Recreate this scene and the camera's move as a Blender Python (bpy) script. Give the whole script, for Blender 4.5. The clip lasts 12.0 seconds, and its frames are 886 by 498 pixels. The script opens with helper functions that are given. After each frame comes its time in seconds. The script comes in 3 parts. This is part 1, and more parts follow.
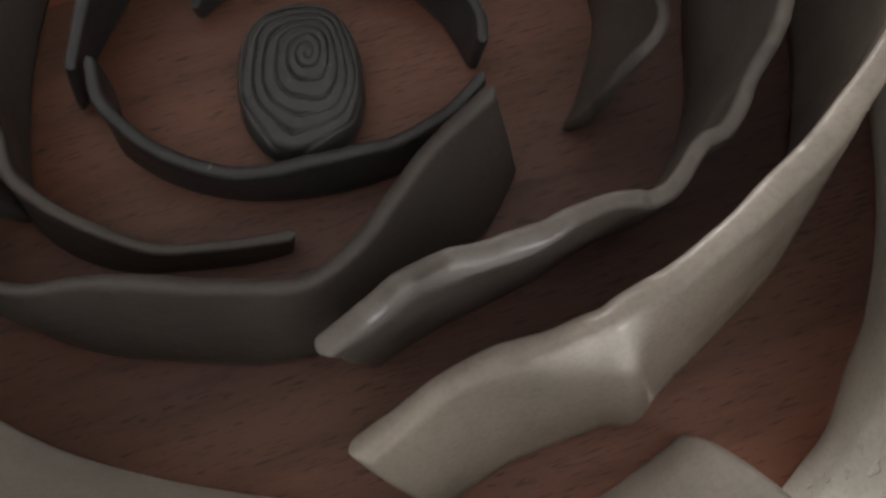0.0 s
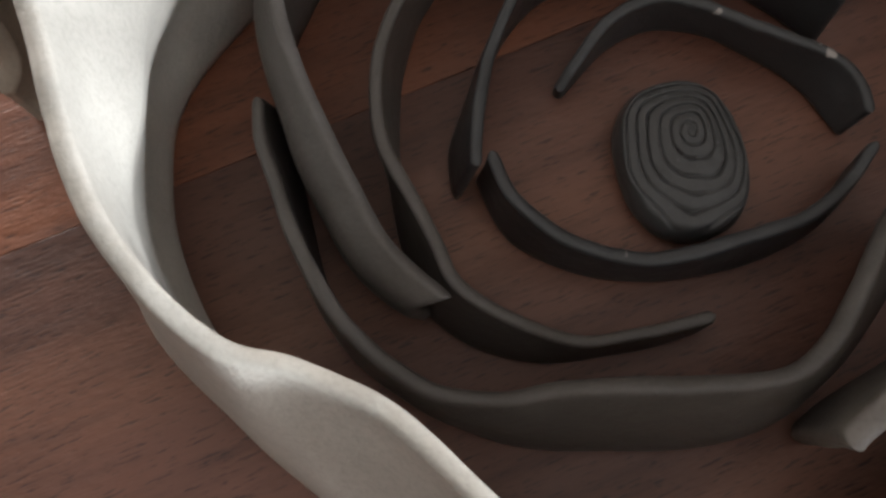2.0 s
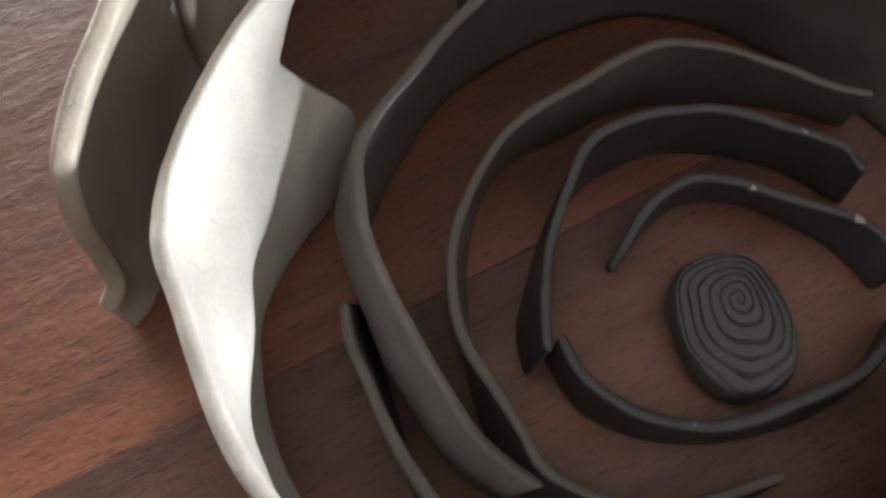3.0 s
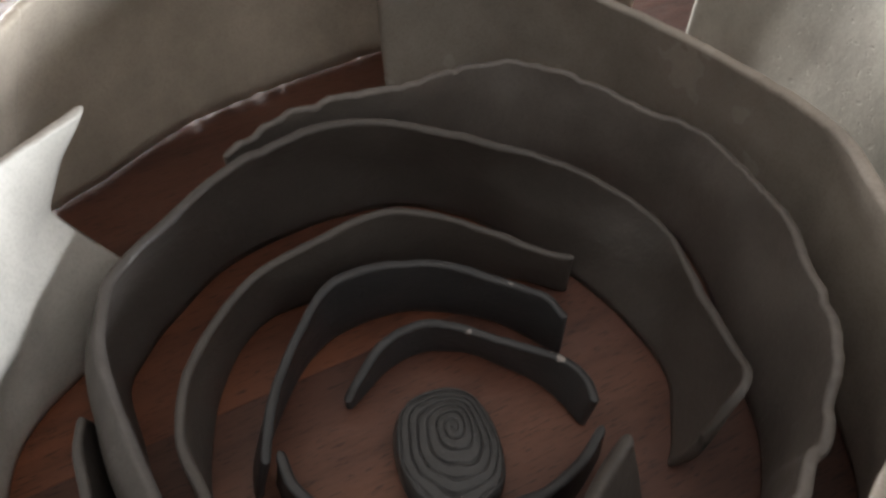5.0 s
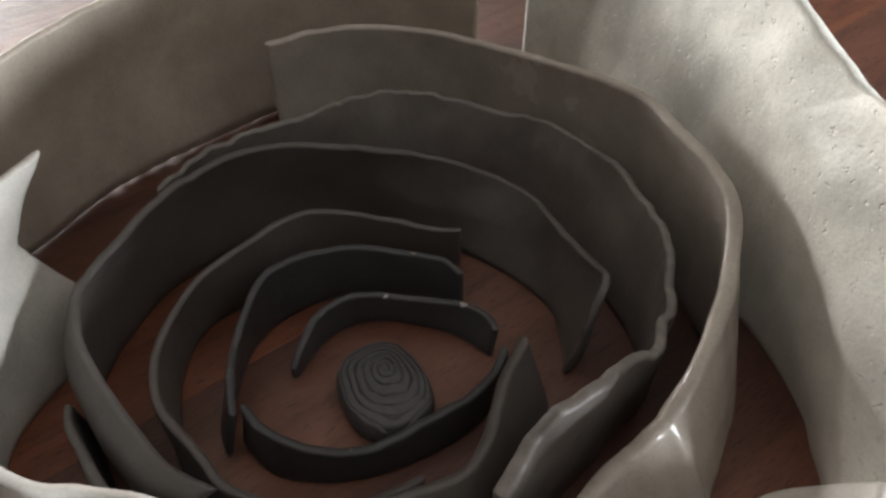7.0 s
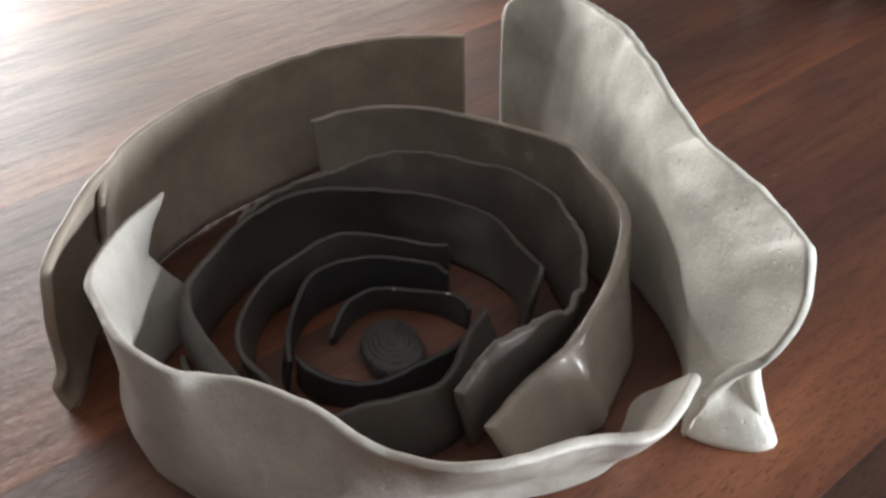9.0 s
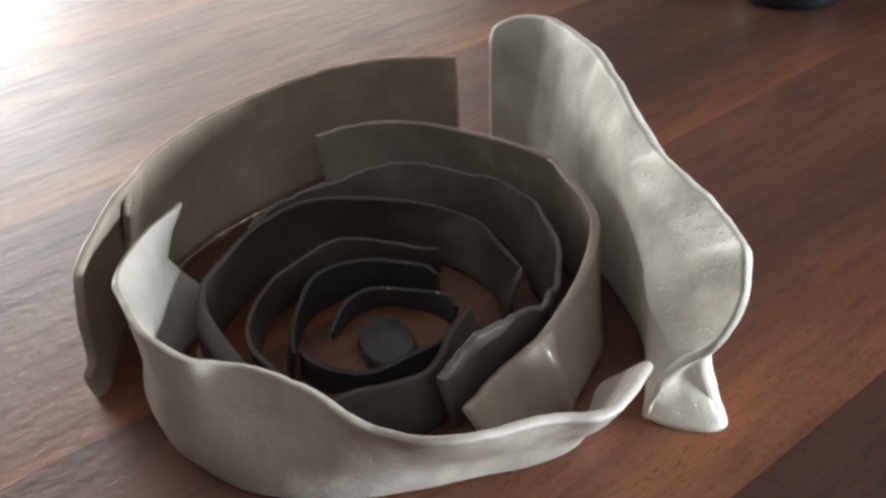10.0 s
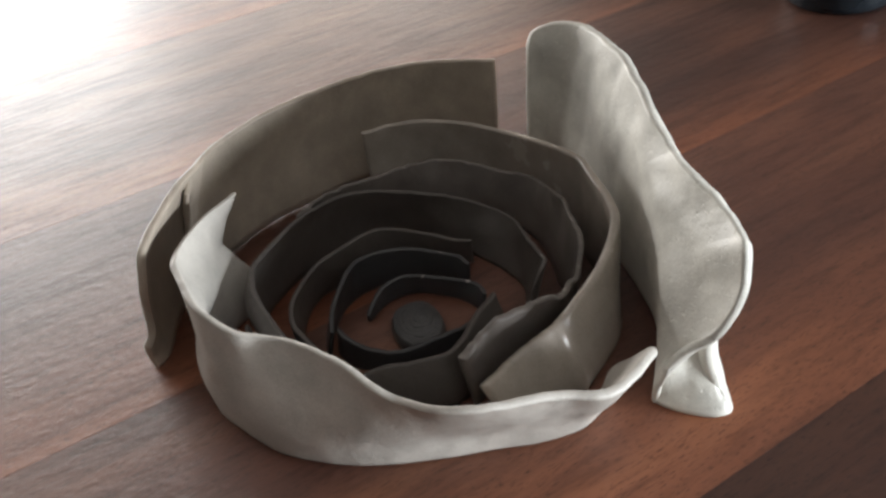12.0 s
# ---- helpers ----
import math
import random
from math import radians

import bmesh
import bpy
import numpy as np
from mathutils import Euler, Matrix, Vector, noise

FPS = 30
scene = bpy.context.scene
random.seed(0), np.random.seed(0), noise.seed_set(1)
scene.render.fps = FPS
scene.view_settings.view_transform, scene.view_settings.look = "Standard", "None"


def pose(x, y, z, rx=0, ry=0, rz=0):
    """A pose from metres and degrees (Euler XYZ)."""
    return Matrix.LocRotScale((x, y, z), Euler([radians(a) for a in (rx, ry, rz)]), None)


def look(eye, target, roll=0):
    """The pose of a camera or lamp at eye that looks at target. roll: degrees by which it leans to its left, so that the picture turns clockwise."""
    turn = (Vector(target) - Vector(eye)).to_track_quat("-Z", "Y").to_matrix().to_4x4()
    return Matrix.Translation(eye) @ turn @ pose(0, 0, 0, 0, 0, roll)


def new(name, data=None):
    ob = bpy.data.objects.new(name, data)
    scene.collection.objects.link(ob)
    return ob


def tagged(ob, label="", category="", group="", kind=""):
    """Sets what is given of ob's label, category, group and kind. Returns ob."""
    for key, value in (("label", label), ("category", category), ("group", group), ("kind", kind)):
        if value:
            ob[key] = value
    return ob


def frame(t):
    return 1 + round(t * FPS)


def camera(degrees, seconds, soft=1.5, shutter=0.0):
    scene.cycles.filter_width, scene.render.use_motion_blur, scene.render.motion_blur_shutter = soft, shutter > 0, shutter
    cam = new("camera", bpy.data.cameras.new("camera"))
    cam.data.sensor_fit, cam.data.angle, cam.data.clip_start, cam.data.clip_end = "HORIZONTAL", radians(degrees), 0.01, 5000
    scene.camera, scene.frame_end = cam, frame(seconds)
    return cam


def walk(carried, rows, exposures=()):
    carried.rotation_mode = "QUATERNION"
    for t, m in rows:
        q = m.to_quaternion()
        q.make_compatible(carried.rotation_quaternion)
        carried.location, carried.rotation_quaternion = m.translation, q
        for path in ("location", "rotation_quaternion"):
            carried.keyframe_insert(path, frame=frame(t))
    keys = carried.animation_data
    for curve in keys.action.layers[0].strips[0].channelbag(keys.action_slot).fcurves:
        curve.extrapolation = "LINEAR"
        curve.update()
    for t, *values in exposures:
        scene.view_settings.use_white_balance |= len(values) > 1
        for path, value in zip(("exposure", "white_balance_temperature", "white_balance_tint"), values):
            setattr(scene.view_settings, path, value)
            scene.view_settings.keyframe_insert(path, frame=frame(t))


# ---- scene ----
cam = camera(55.05, 12.0, soft=2.8)
PATH = [
    (0, (0.03225, -0.09386, 0.18467), (0.02851, -0.04271, -0.00864), -5.29),
    (0.5, (-0.00298, -0.10609, 0.18701), (-0.00606, -0.05461, -0.00623), -2.59),
    (1, (-0.03550, -0.11003, 0.18565), (-0.03216, -0.05742, -0.00728), 5.41),
    (1.5, (-0.05104, -0.09804, 0.18381), (-0.04960, -0.04330, -0.00855), 0.61),
    (2, (-0.06369, -0.07150, 0.19062), (-0.06027, -0.02001, -0.00261), -1.25),
    (2.5, (-0.08066, -0.05866, 0.20416), (-0.07554, 0.00123, 0.01340), -2.97),
    (3, (-0.07882, -0.05092, 0.21341), (-0.07270, 0.01865, 0.02599), -4.07),
    (3.2, (-0.07360, -0.05157, 0.21858), (-0.06717, 0.02301, 0.03312), -4.26),
    (4.8, (-0.02957, -0.10438, 0.22228), (-0.01021, 0.01890, 0.06599), 0.14),
    (5, (-0.02490, -0.10850, 0.22171), (-0.00240, 0.01617, 0.06695), 1.16),
    (5.5, (-0.01750, -0.12133, 0.23194), (0.01430, 0.00783, 0.08259), 2.24),
    (6, (-0.01290, -0.13228, 0.23609), (0.02733, 0.00048, 0.09203), 1.51),
    (6.5, (-0.01835, -0.15027, 0.23533), (0.02699, -0.01533, 0.09484), -0.34),
    (7, (-0.04433, -0.17742, 0.22886), (0.00588, -0.03884, 0.09367), -1.18),
    (7.2, (-0.05268, -0.19241, 0.23397), (0.00016, -0.05226, 0.10144), -0.83),
    (8.8, (-0.05984, -0.29736, 0.28643), (-0.01400, -0.14492, 0.16535), -4.52),
    (9, (-0.05954, -0.29996, 0.28846), (-0.01508, -0.14666, 0.16795), -4.75),
    (9.5, (-0.05549, -0.32349, 0.30407), (-0.01300, -0.16898, 0.18441), -5.28),
    (10, (-0.05345, -0.33968, 0.31377), (-0.01335, -0.18437, 0.19431), -6.05),
    (10.5, (-0.05006, -0.35425, 0.31928), (-0.01415, -0.19878, 0.19870), -6.79),
    (11, (-0.04815, -0.35729, 0.32189), (-0.01667, -0.20037, 0.20195), -7.17),
    (11.5, (-0.04705, -0.36546, 0.32772), (-0.01841, -0.20672, 0.20947), -7.22),
    (12, (-0.04173, -0.37418, 0.32808), (-0.01635, -0.21478, 0.20999), -7.93),
]
walk(cam, [(t, look(eye, target, roll)) for t, eye, target, roll in PATH],
     [(0.0, 0.38), (1.5, 0.34), (3.0, 0.56), (5.0, 0.48), (7.0, 0.24), (9.0, -0.05), (12.0, -0.1)])

# ---- world, light ----
world = bpy.data.worlds.new("world")
scene.world = world
world.use_nodes = True
wn = world.node_tree.nodes
sky = wn.new("ShaderNodeTexSky")
sky.sky_type = "NISHITA"
sky.sun_disc = False
sky.sun_elevation, sky.sun_rotation = radians(28), radians(-120)
wn["Background"].inputs["Strength"].default_value = 0.08
world.node_tree.links.new(sky.outputs[0], wn["Background"].inputs["Color"])


def window_light(name, where, towards, wide, high, watts, colour):
    """Daylight in a window's opening."""
    data = bpy.data.lights.new(name, "AREA")
    data.shape, data.size, data.size_y = "RECTANGLE", wide, high
    data.energy, data.color = watts, colour
    ob = new(name, data)
    ob.matrix_world = look(where, towards)
    return ob


window_light("daylight_back", (-1.26, 2.36, 0.37), (-1.26, 0.0, 0.37), 1.62, 0.48, 104, (1.0, 0.985, 0.97))
# dim lamp added for the pale veil reflected in the tabletop, its source unseen
window_light("veil_light_back", (0.20, 2.36, 0.37), (0.20, 0.0, 0.37), 1.10, 0.48, 23, (1.0, 0.90, 0.82))
window_light("daylight_right", (2.56, -1.75, 0.31), (0.0, -1.75, 0.31), 1.30, 0.38, 240, (0.88, 0.94, 1.0))


# ---- materials ----
def shader(name):
    m = bpy.data.materials.new(name)
    m.use_nodes = True
    nt = m.node_tree
    return m, nt, nt.nodes["Principled BSDF"]


def link(nt, a, b):
    nt.links.new(a, b)


def noise_node(nt, coords, scale, detail=4.0, rough=0.55, stretch=(1, 1, 1)):
    mp = nt.nodes.new("ShaderNodeMapping")
    mp.inputs["Scale"].default_value = stretch
    link(nt, coords, mp.inputs["Vector"])
    n = nt.nodes.new("ShaderNodeTexNoise")
    n.inputs["Scale"].default_value, n.inputs["Detail"].default_value, n.inputs["Roughness"].default_value = scale, detail, rough
    link(nt, mp.outputs[0], n.inputs["Vector"])
    return n


def ramp_node(nt, fac, stops):
    r = nt.nodes.new("ShaderNodeValToRGB")
    while len(r.color_ramp.elements) < len(stops):
        r.color_ramp.elements.new(0.5)
    for e, (p, c) in zip(r.color_ramp.elements, stops):
        e.position, e.color = p, (*c, 1.0)
    link(nt, fac, r.inputs["Fac"])
    return r


def mix_node(nt, kind, fac, a, b):
    m = nt.nodes.new("ShaderNodeMix")
    m.data_type, m.blend_type = "RGBA", kind
    for value, socket in ((fac, m.inputs[0]), (a, m.inputs[6]), (b, m.inputs[7])):
        if isinstance(value, bpy.types.NodeSocket):
            link(nt, value, socket)
        elif isinstance(value, tuple):
            socket.default_value = (*value, 1.0)
        else:
            socket.default_value = value
    return m.outputs[2]


def bump_node(nt, height, strength, distance, before=None):
    b = nt.nodes.new("ShaderNodeBump")
    b.inputs["Strength"].default_value, b.inputs["Distance"].default_value = strength, distance
    link(nt, height, b.inputs["Height"])
    if before:
        link(nt, before, b.inputs["Normal"])
    return b.outputs[0]


def clay(name, colour, rough, pits=0.25, uneven=0.35, chips=False):
    """Hand-rolled clay: mottled, finely grained, lightly pitted."""
    m, nt, p = shader(name)
    co = nt.nodes.new("ShaderNodeTexCoord").outputs["Object"]
    big = noise_node(nt, co, 35, 3)
    fine = noise_node(nt, co, 900, 3)
    lo, hi = tuple(c * 0.80 for c in colour), tuple(min(c * 1.14, 0.9) for c in colour)
    tone = ramp_node(nt, big.outputs["Fac"], [(0.3, lo), (0.7, hi)])
    speck = ramp_node(nt, fine.outputs["Fac"], [(0.35, (0.80, 0.79, 0.78)), (0.55, (1, 1, 1))])
    base = mix_node(nt, "MULTIPLY", 0.5, tone.outputs[0], speck.outputs[0])
    # the light that rims catch from above, put into the colour of sharp edges
    edge_light = nt.nodes.new("ShaderNodeMapRange")
    edge_light.inputs[1].default_value, edge_light.inputs[2].default_value = 0.53, 0.62
    link(nt, nt.nodes.new("ShaderNodeNewGeometry").outputs["Pointiness"], edge_light.inputs[0])
    base = mix_node(nt, "MIX", edge_light.outputs[0], base, tuple(min(0.8, c * 1.35 + 0.02) for c in colour))
    if chips:
        # small chips that bare the pale clay
        spot = ramp_node(nt, noise_node(nt, co, 170, 2).outputs["Fac"], [(0.69, (0, 0, 0)), (0.73, (1, 1, 1))])
        base = mix_node(nt, "MIX", spot.outputs[0], base, (0.30, 0.27, 0.25))
    link(nt, base, p.inputs["Base Color"])
    r = ramp_node(nt, big.outputs["Fac"], [(0.25, (rough - 0.08,) * 3), (0.75, (rough + 0.1,) * 3)])
    link(nt, r.outputs[0], p.inputs["Roughness"])
    p.inputs["Specular IOR Level"].default_value = 0.45
    mid = noise_node(nt, co, 160, 4, 0.6)
    pit = noise_node(nt, co, 330, 2)
    holes = ramp_node(nt, pit.outputs["Fac"], [(0.28, (0, 0, 0)), (0.36, (1, 1, 1))])
    n1 = bump_node(nt, mid.outputs["Fac"], uneven, 0.0012)
    n2 = bump_node(nt, holes.outputs[0], pits, 0.0006, n1)
    n3 = bump_node(nt, fine.outputs["Fac"], 0.25, 0.0003, n2)
    link(nt, n3, p.inputs["Normal"])
    return m


def wood(name):
    """Oiled reddish-brown boards; every board has its own tone."""
    m, nt, p = shader(name)
    co = nt.nodes.new("ShaderNodeTexCoord").outputs["Object"]
    info = nt.nodes.new("ShaderNodeObjectInfo").outputs["Random"]
    shift = nt.nodes.new("ShaderNodeVectorMath")
    shift.operation = "MULTIPLY_ADD"
    shift.inputs[1].default_value = (1, 1, 1)
    comb = nt.nodes.new("ShaderNodeCombineXYZ")
    mul = nt.nodes.new("ShaderNodeMath")
    mul.operation = "MULTIPLY"
    mul.inputs[1].default_value = 37.0
    link(nt, info, mul.inputs[0])
    for k in range(3):
        link(nt, mul.outputs[0], comb.inputs[k])
    link(nt, co, shift.inputs[0])
    link(nt, comb.outputs[0], shift.inputs[2])
    v = shift.outputs[0]
    band = noise_node(nt, v, 3.2, 4, 0.5, (1.2, 6.0, 1.0))
    streak = noise_node(nt, v, 16, 6, 0.65, (1.0, 8.0, 1.0))
    pore = noise_node(nt, v, 190, 3, 0.6, (1.0, 8.0, 1.0))
    patch = noise_node(nt, v, 5.5, 2, 0.5, (1.0, 1.6, 1.0))
    tone = ramp_node(nt, band.outputs["Fac"], [(0.28, (0.066, 0.029, 0.021)), (0.47, (0.103, 0.0445, 0.030)), (0.62, (0.135, 0.060, 0.038)), (0.80, (0.180, 0.082, 0.047))])
    dark = ramp_node(nt, streak.outputs["Fac"], [(0.34, (0.45, 0.40, 0.38)), (0.52, (1, 1, 1))])
    c = mix_node(nt, "MULTIPLY", 0.6, tone.outputs[0], dark.outputs[0])
    pores = ramp_node(nt, pore.outputs["Fac"], [(0.33, (0.34, 0.30, 0.28)), (0.43, (1, 1, 1))])
    c = mix_node(nt, "MULTIPLY", 1.0, c, pores.outputs[0])
    mott = ramp_node(nt, patch.outputs["Fac"], [(0.3, (0.78, 0.76, 0.76)), (0.7, (1.16, 1.12, 1.08))])
    c = mix_node(nt, "MULTIPLY", 0.8, c, mott.outputs[0])
    own = nt.nodes.new("ShaderNodeObjectInfo").outputs["Color"]
    c = mix_node(nt, "MULTIPLY", 1.0, c, own)
    sep = nt.nodes.new("ShaderNodeSeparateXYZ")
    link(nt, co, sep.inputs[0])
    edge = noise_node(nt, v, 6, 3, 0.5, (0.6, 2.0, 1.0))
    add = nt.nodes.new("ShaderNodeMath")
    add.operation = "MULTIPLY_ADD"
    add.inputs[1].default_value = 0.045
    link(nt, edge.outputs["Fac"], add.inputs[0])
    slant = nt.nodes.new("ShaderNodeMath")
    slant.operation = "MULTIPLY_ADD"
    slant.inputs[1].default_value = 0.11
    link(nt, sep.outputs["X"], slant.inputs[0])
    link(nt, sep.outputs["Y"], slant.inputs[2])
    link(nt, slant.outputs[0], add.inputs[2])
    # paler sapwood along one edge of each board, narrowing along it
    shade = nt.nodes.new("ShaderNodeMapRange")
    shade.inputs[1].default_value, shade.inputs[2].default_value = -0.085, -0.005
    shade.inputs[3].default_value, shade.inputs[4].default_value = 1.0, 0.0
    link(nt, add.outputs[0], shade.inputs[0])
    c = mix_node(nt, "MULTIPLY", shade.outputs[0], c, (2.4, 2.2, 1.75))
    link(nt, c, p.inputs["Base Color"])
    r = ramp_node(nt, streak.outputs["Fac"], [(0.3, (0.56,) * 3), (0.7, (0.46,) * 3)])
    link(nt, r.outputs[0], p.inputs["Roughness"])
    p.inputs["Specular IOR Level"].default_value = 0.5
    n1 = bump_node(nt, pore.outputs["Fac"], 0.4, 0.0004)
    n2 = bump_node(nt, streak.outputs["Fac"], 0.08, 0.0008, n1)
    wav = noise_node(nt, v, 110, 3, 0.5, (1.0, 1.7, 1.0))
    link(nt, bump_node(nt, wav.outputs["Fac"], 0.35, 0.0012, n2), p.inputs["Normal"])
    return m


def plain(name, colour, rough, scale=12.0, spec=0.5):
    m, nt, p = shader(name)
    co = nt.nodes.new("ShaderNodeTexCoord").outputs["Object"]
    n = noise_node(nt, co, scale, 5)
    r = ramp_node(nt, n.outputs["Fac"], [(0.3, tuple(c * 0.88 for c in colour)), (0.7, tuple(min(1, c * 1.08) for c in colour))])
    link(nt, r.outputs[0], p.inputs["Base Color"])
    p.inputs["Roughness"].default_value = rough
    p.inputs["Specular IOR Level"].default_value = spec
    link(nt, bump_node(nt, n.outputs["Fac"], 0.15, 0.002), p.inputs["Normal"])
    return m


CLAY_BLACK = clay("clay_charcoal", (0.034, 0.033, 0.034), 0.42, 0.15)
CLAY_DARK = clay("clay_dark_grey", (0.076, 0.065, 0.058), 0.46, 0.15)
CLAY_MID = clay("clay_mid_grey", (0.140, 0.122, 0.109), 0.42, 0.2)
CLAY_TAN = clay("clay_greige", (0.33, 0.29, 0.25), 0.21, 0.12, 0.10)
CLAY_COIL = clay("clay_charcoal_matt", (0.054, 0.052, 0.052), 0.45, 0.15)
BLACK_EDGE = clay("clay_charcoal_chipped", (0.038, 0.037, 0.038), 0.42, 0.15, chips=True)
CLAY_PALE = clay("clay_pale_grey", (0.40, 0.34, 0.275), 0.48, 0.25)
CLAY_WHITE = clay("clay_off_white", (0.48, 0.45, 0.405), 0.46, 0.15)
CLAY_PITTED = clay("clay_off_white_pitted", (0.60, 0.58, 0.52), 0.54, 0.6)
WOOD = wood("oiled_wood")
PLASTER = plain("plaster", (0.10, 0.092, 0.085), 0.9)
CEILING = plain("ceiling_paint", (0.36, 0.344, 0.325), 0.9)
FLOORING = plain("floor_boards", (0.20, 0.14, 0.09), 0.5)
FRAME = plain("window_paint", (0.78, 0.77, 0.74), 0.45)
GLASSY = plain("dark_glaze", (0.012, 0.016, 0.020), 0.08)


# ---- building helpers ----
def mesh_of(name, verts, faces, material, smooth=True):
    me = bpy.data.meshes.new(name)
    me.from_pydata([tuple(v) for v in verts], [], faces)
    me.materials.append(material)
    me.polygons.foreach_set("use_smooth", [smooth] * len(me.polygons))
    me.update()
    return me


def box_mesh(name, size, material, bevel=0.0):
    bm = bmesh.new()
    bmesh.ops.create_cube(bm, size=1.0, matrix=Matrix.Diagonal((*size, 1)))
    if bevel:
        bmesh.ops.bevel(bm, geom=bm.edges[:], offset=bevel, segments=2, profile=0.5, affect="EDGES")
    me = bpy.data.meshes.new(name)
    bm.to_mesh(me)
    bm.free()
    me.materials.append(material)
    return me


def box(name, size, where, material, parent=None, bevel=0.0):
    ob = new(name, box_mesh(name, size, material, bevel))
    ob.location = where
    ob.parent = parent
    return ob


def cut_out(name, whole, chosen, material):
    """The chosen faces of a mesh as a mesh of their own that keeps the smooth shading of the whole."""
    normals = [n.vector.copy() for n in whole.vertex_normals]
    index, faces = {}, []
    for f in chosen:
        faces.append([index.setdefault(v, len(index)) for v in whole.polygons[f].vertices])
    me = mesh_of(name, [whole.vertices[v].co for v in index], faces, material)
    me.normals_split_custom_set_from_vertices([normals[v] for v in index])
    return me


def spline(points, count):
    """Catmull-Rom through the points, sampled evenly by length."""
    p = np.array(points, float)
    p = np.vstack([2 * p[0] - p[1], p, 2 * p[-1] - p[-2]])
    out = []
    for i in range(1, len(p) - 2):
        for s in np.linspace(0, 1, 16, endpoint=False):
            a, b, c, d = p[i - 1], p[i], p[i + 1], p[i + 2]
            out.append(0.5 * (2 * b + (c - a) * s + (2 * a - 5 * b + 4 * c - d) * s * s + (3 * b - a - 3 * c + d) * s ** 3))
    out.append(p[-2])
    out = np.array(out)
    run = np.r_[0, np.cumsum(np.linalg.norm(np.diff(out, axis=0), axis=1))]
    want = run[-1] * count
    return np.stack([np.interp(want, run, out[:, k]) for k in range(out.shape[1])], 1), run[-1]


ARC = (8, 22, 42, 65, 90, 115, 138, 158, 172)


def ribbon(name, base, rim, material, thick=0.30, bow=(0.0, 0.0), between=(), rough=1.0, rows=15, seed=0.0, chipped=0.0, crease=(0.0,), crease_at=1, ridge=None, fine=5, nicks=0.0, edge_material=None):
    """A standing strip of clay, in centimetres: its foot line on the table, its upper edge, how far the middle bows outwards
    along its length, the lines it passes between the two, and its thickness along its length. crease: how sharply it folds along
    its length at one of those lines; ridge: the foot and the head of a pinched fold across it, and its height."""
    thicks = (thick,) if isinstance(thick, float) else thick
    thick = sum(thicks) / len(thicks)
    _, length = spline(rim, np.array([0.0, 1.0]))
    edge = thick / length * np.array([0, 0.04, 0.14, 0.3, 0.5, 0.75])
    n = max(24, int(length * fine))
    u = np.r_[edge, np.linspace(edge[-1], 1 - edge[-1], n)[1:-1], 1 - edge[::-1]]
    low, _ = spline([(*b[:2], b[2] if len(b) > 2 else 0.0) for b in base], u)
    top, _ = spline(rim, u)
    bows = np.interp(u, np.linspace(0, 1, len(bow)), bow)
    v = np.linspace(0, 1, rows)
    along = np.gradient(0.5 * (low + top), axis=0)
    side = np.stack([along[:, 1], -along[:, 0]], 1)
    side /= np.maximum(np.linalg.norm(side, axis=1), 1e-9)[:, None]
    mid = 0.5 * (low + top)[:, :2]
    side *= np.where((side * mid).sum(1).mean() < 0, -1, 1)
    levels = [low, *(spline(line, u)[0] for line in between), top]
    levels = [2 * levels[0] - levels[1], *levels, 2 * levels[-1] - levels[-2]]
    folds = np.interp(u, np.linspace(0, 1, len(crease)), crease)
    centre = np.zeros((len(u), rows, 3))
    for j, w in enumerate(v * (len(levels) - 3)):
        i = min(int(w), len(levels) - 4)
        s, (a, b, c, d) = w - i, levels[i:i + 4]
        soft = 0.5 * (2 * b + (c - a) * s + (2 * a - 5 * b + 4 * c - d) * s * s + (3 * b - a - 3 * c + d) * s ** 3)
        near = s if i == crease_at - 1 else 1 - s if i == crease_at else 0.0
        centre[:, j] = soft + near * folds[:, None] * (b + (c - b) * s - soft)
    push = bows[:, None] * (4 * v * (1 - v))[None]
    wob = np.array([[noise.noise(Vector((a[0] * 0.33 + seed, a[1] * 0.33, a[2] * 0.33))) * 0.14 + noise.noise(Vector((a[0] * 0.9, a[1] * 0.9 + seed, a[2] * 0.9))) * 0.035 for a in row] for row in centre])
    push = push + rough * wob * np.minimum(1, 0.3 + v)[None]
    if ridge:
        foot, head, lift = ridge
        at = [u[np.argmin(np.linalg.norm(line[:, :2] - p, axis=1))] for line, p in ((low, foot), (top, head))]
        away = np.abs(u[:, None] - (at[0] + (at[1] - at[0]) * v)[None]) * length
        push = push + lift * np.exp(-(np.sqrt(away ** 2 + 0.008) / 0.25)) * (np.clip((1.02 - v) / 0.2, 0, 1) * np.clip(0.4 + v / 0.2, 0, 1))[None]
    centre[:, :, :2] += push[:, :, None] * side[:, None]
    rise = np.array([noise.noise(Vector((t[0] * 1.1 + seed, t[1] * 1.1, 3.0))) * 0.05 + noise.noise(Vector((t[0] * 3.0, t[1] * 3.0, seed))) * 0.025 for t in top])
    rise += nicks * np.array([noise.noise(Vector((t[0] * 1.6, t[1] * 1.6, seed + 5))) - 2.0 * max(0.0, noise.noise(Vector((t[0] * 2.3 + 3, t[1] * 2.3, seed))) - 0.15) for t in top])
    centre[:, :, 2] += rough * rise[:, None] * (v ** 2)[None]
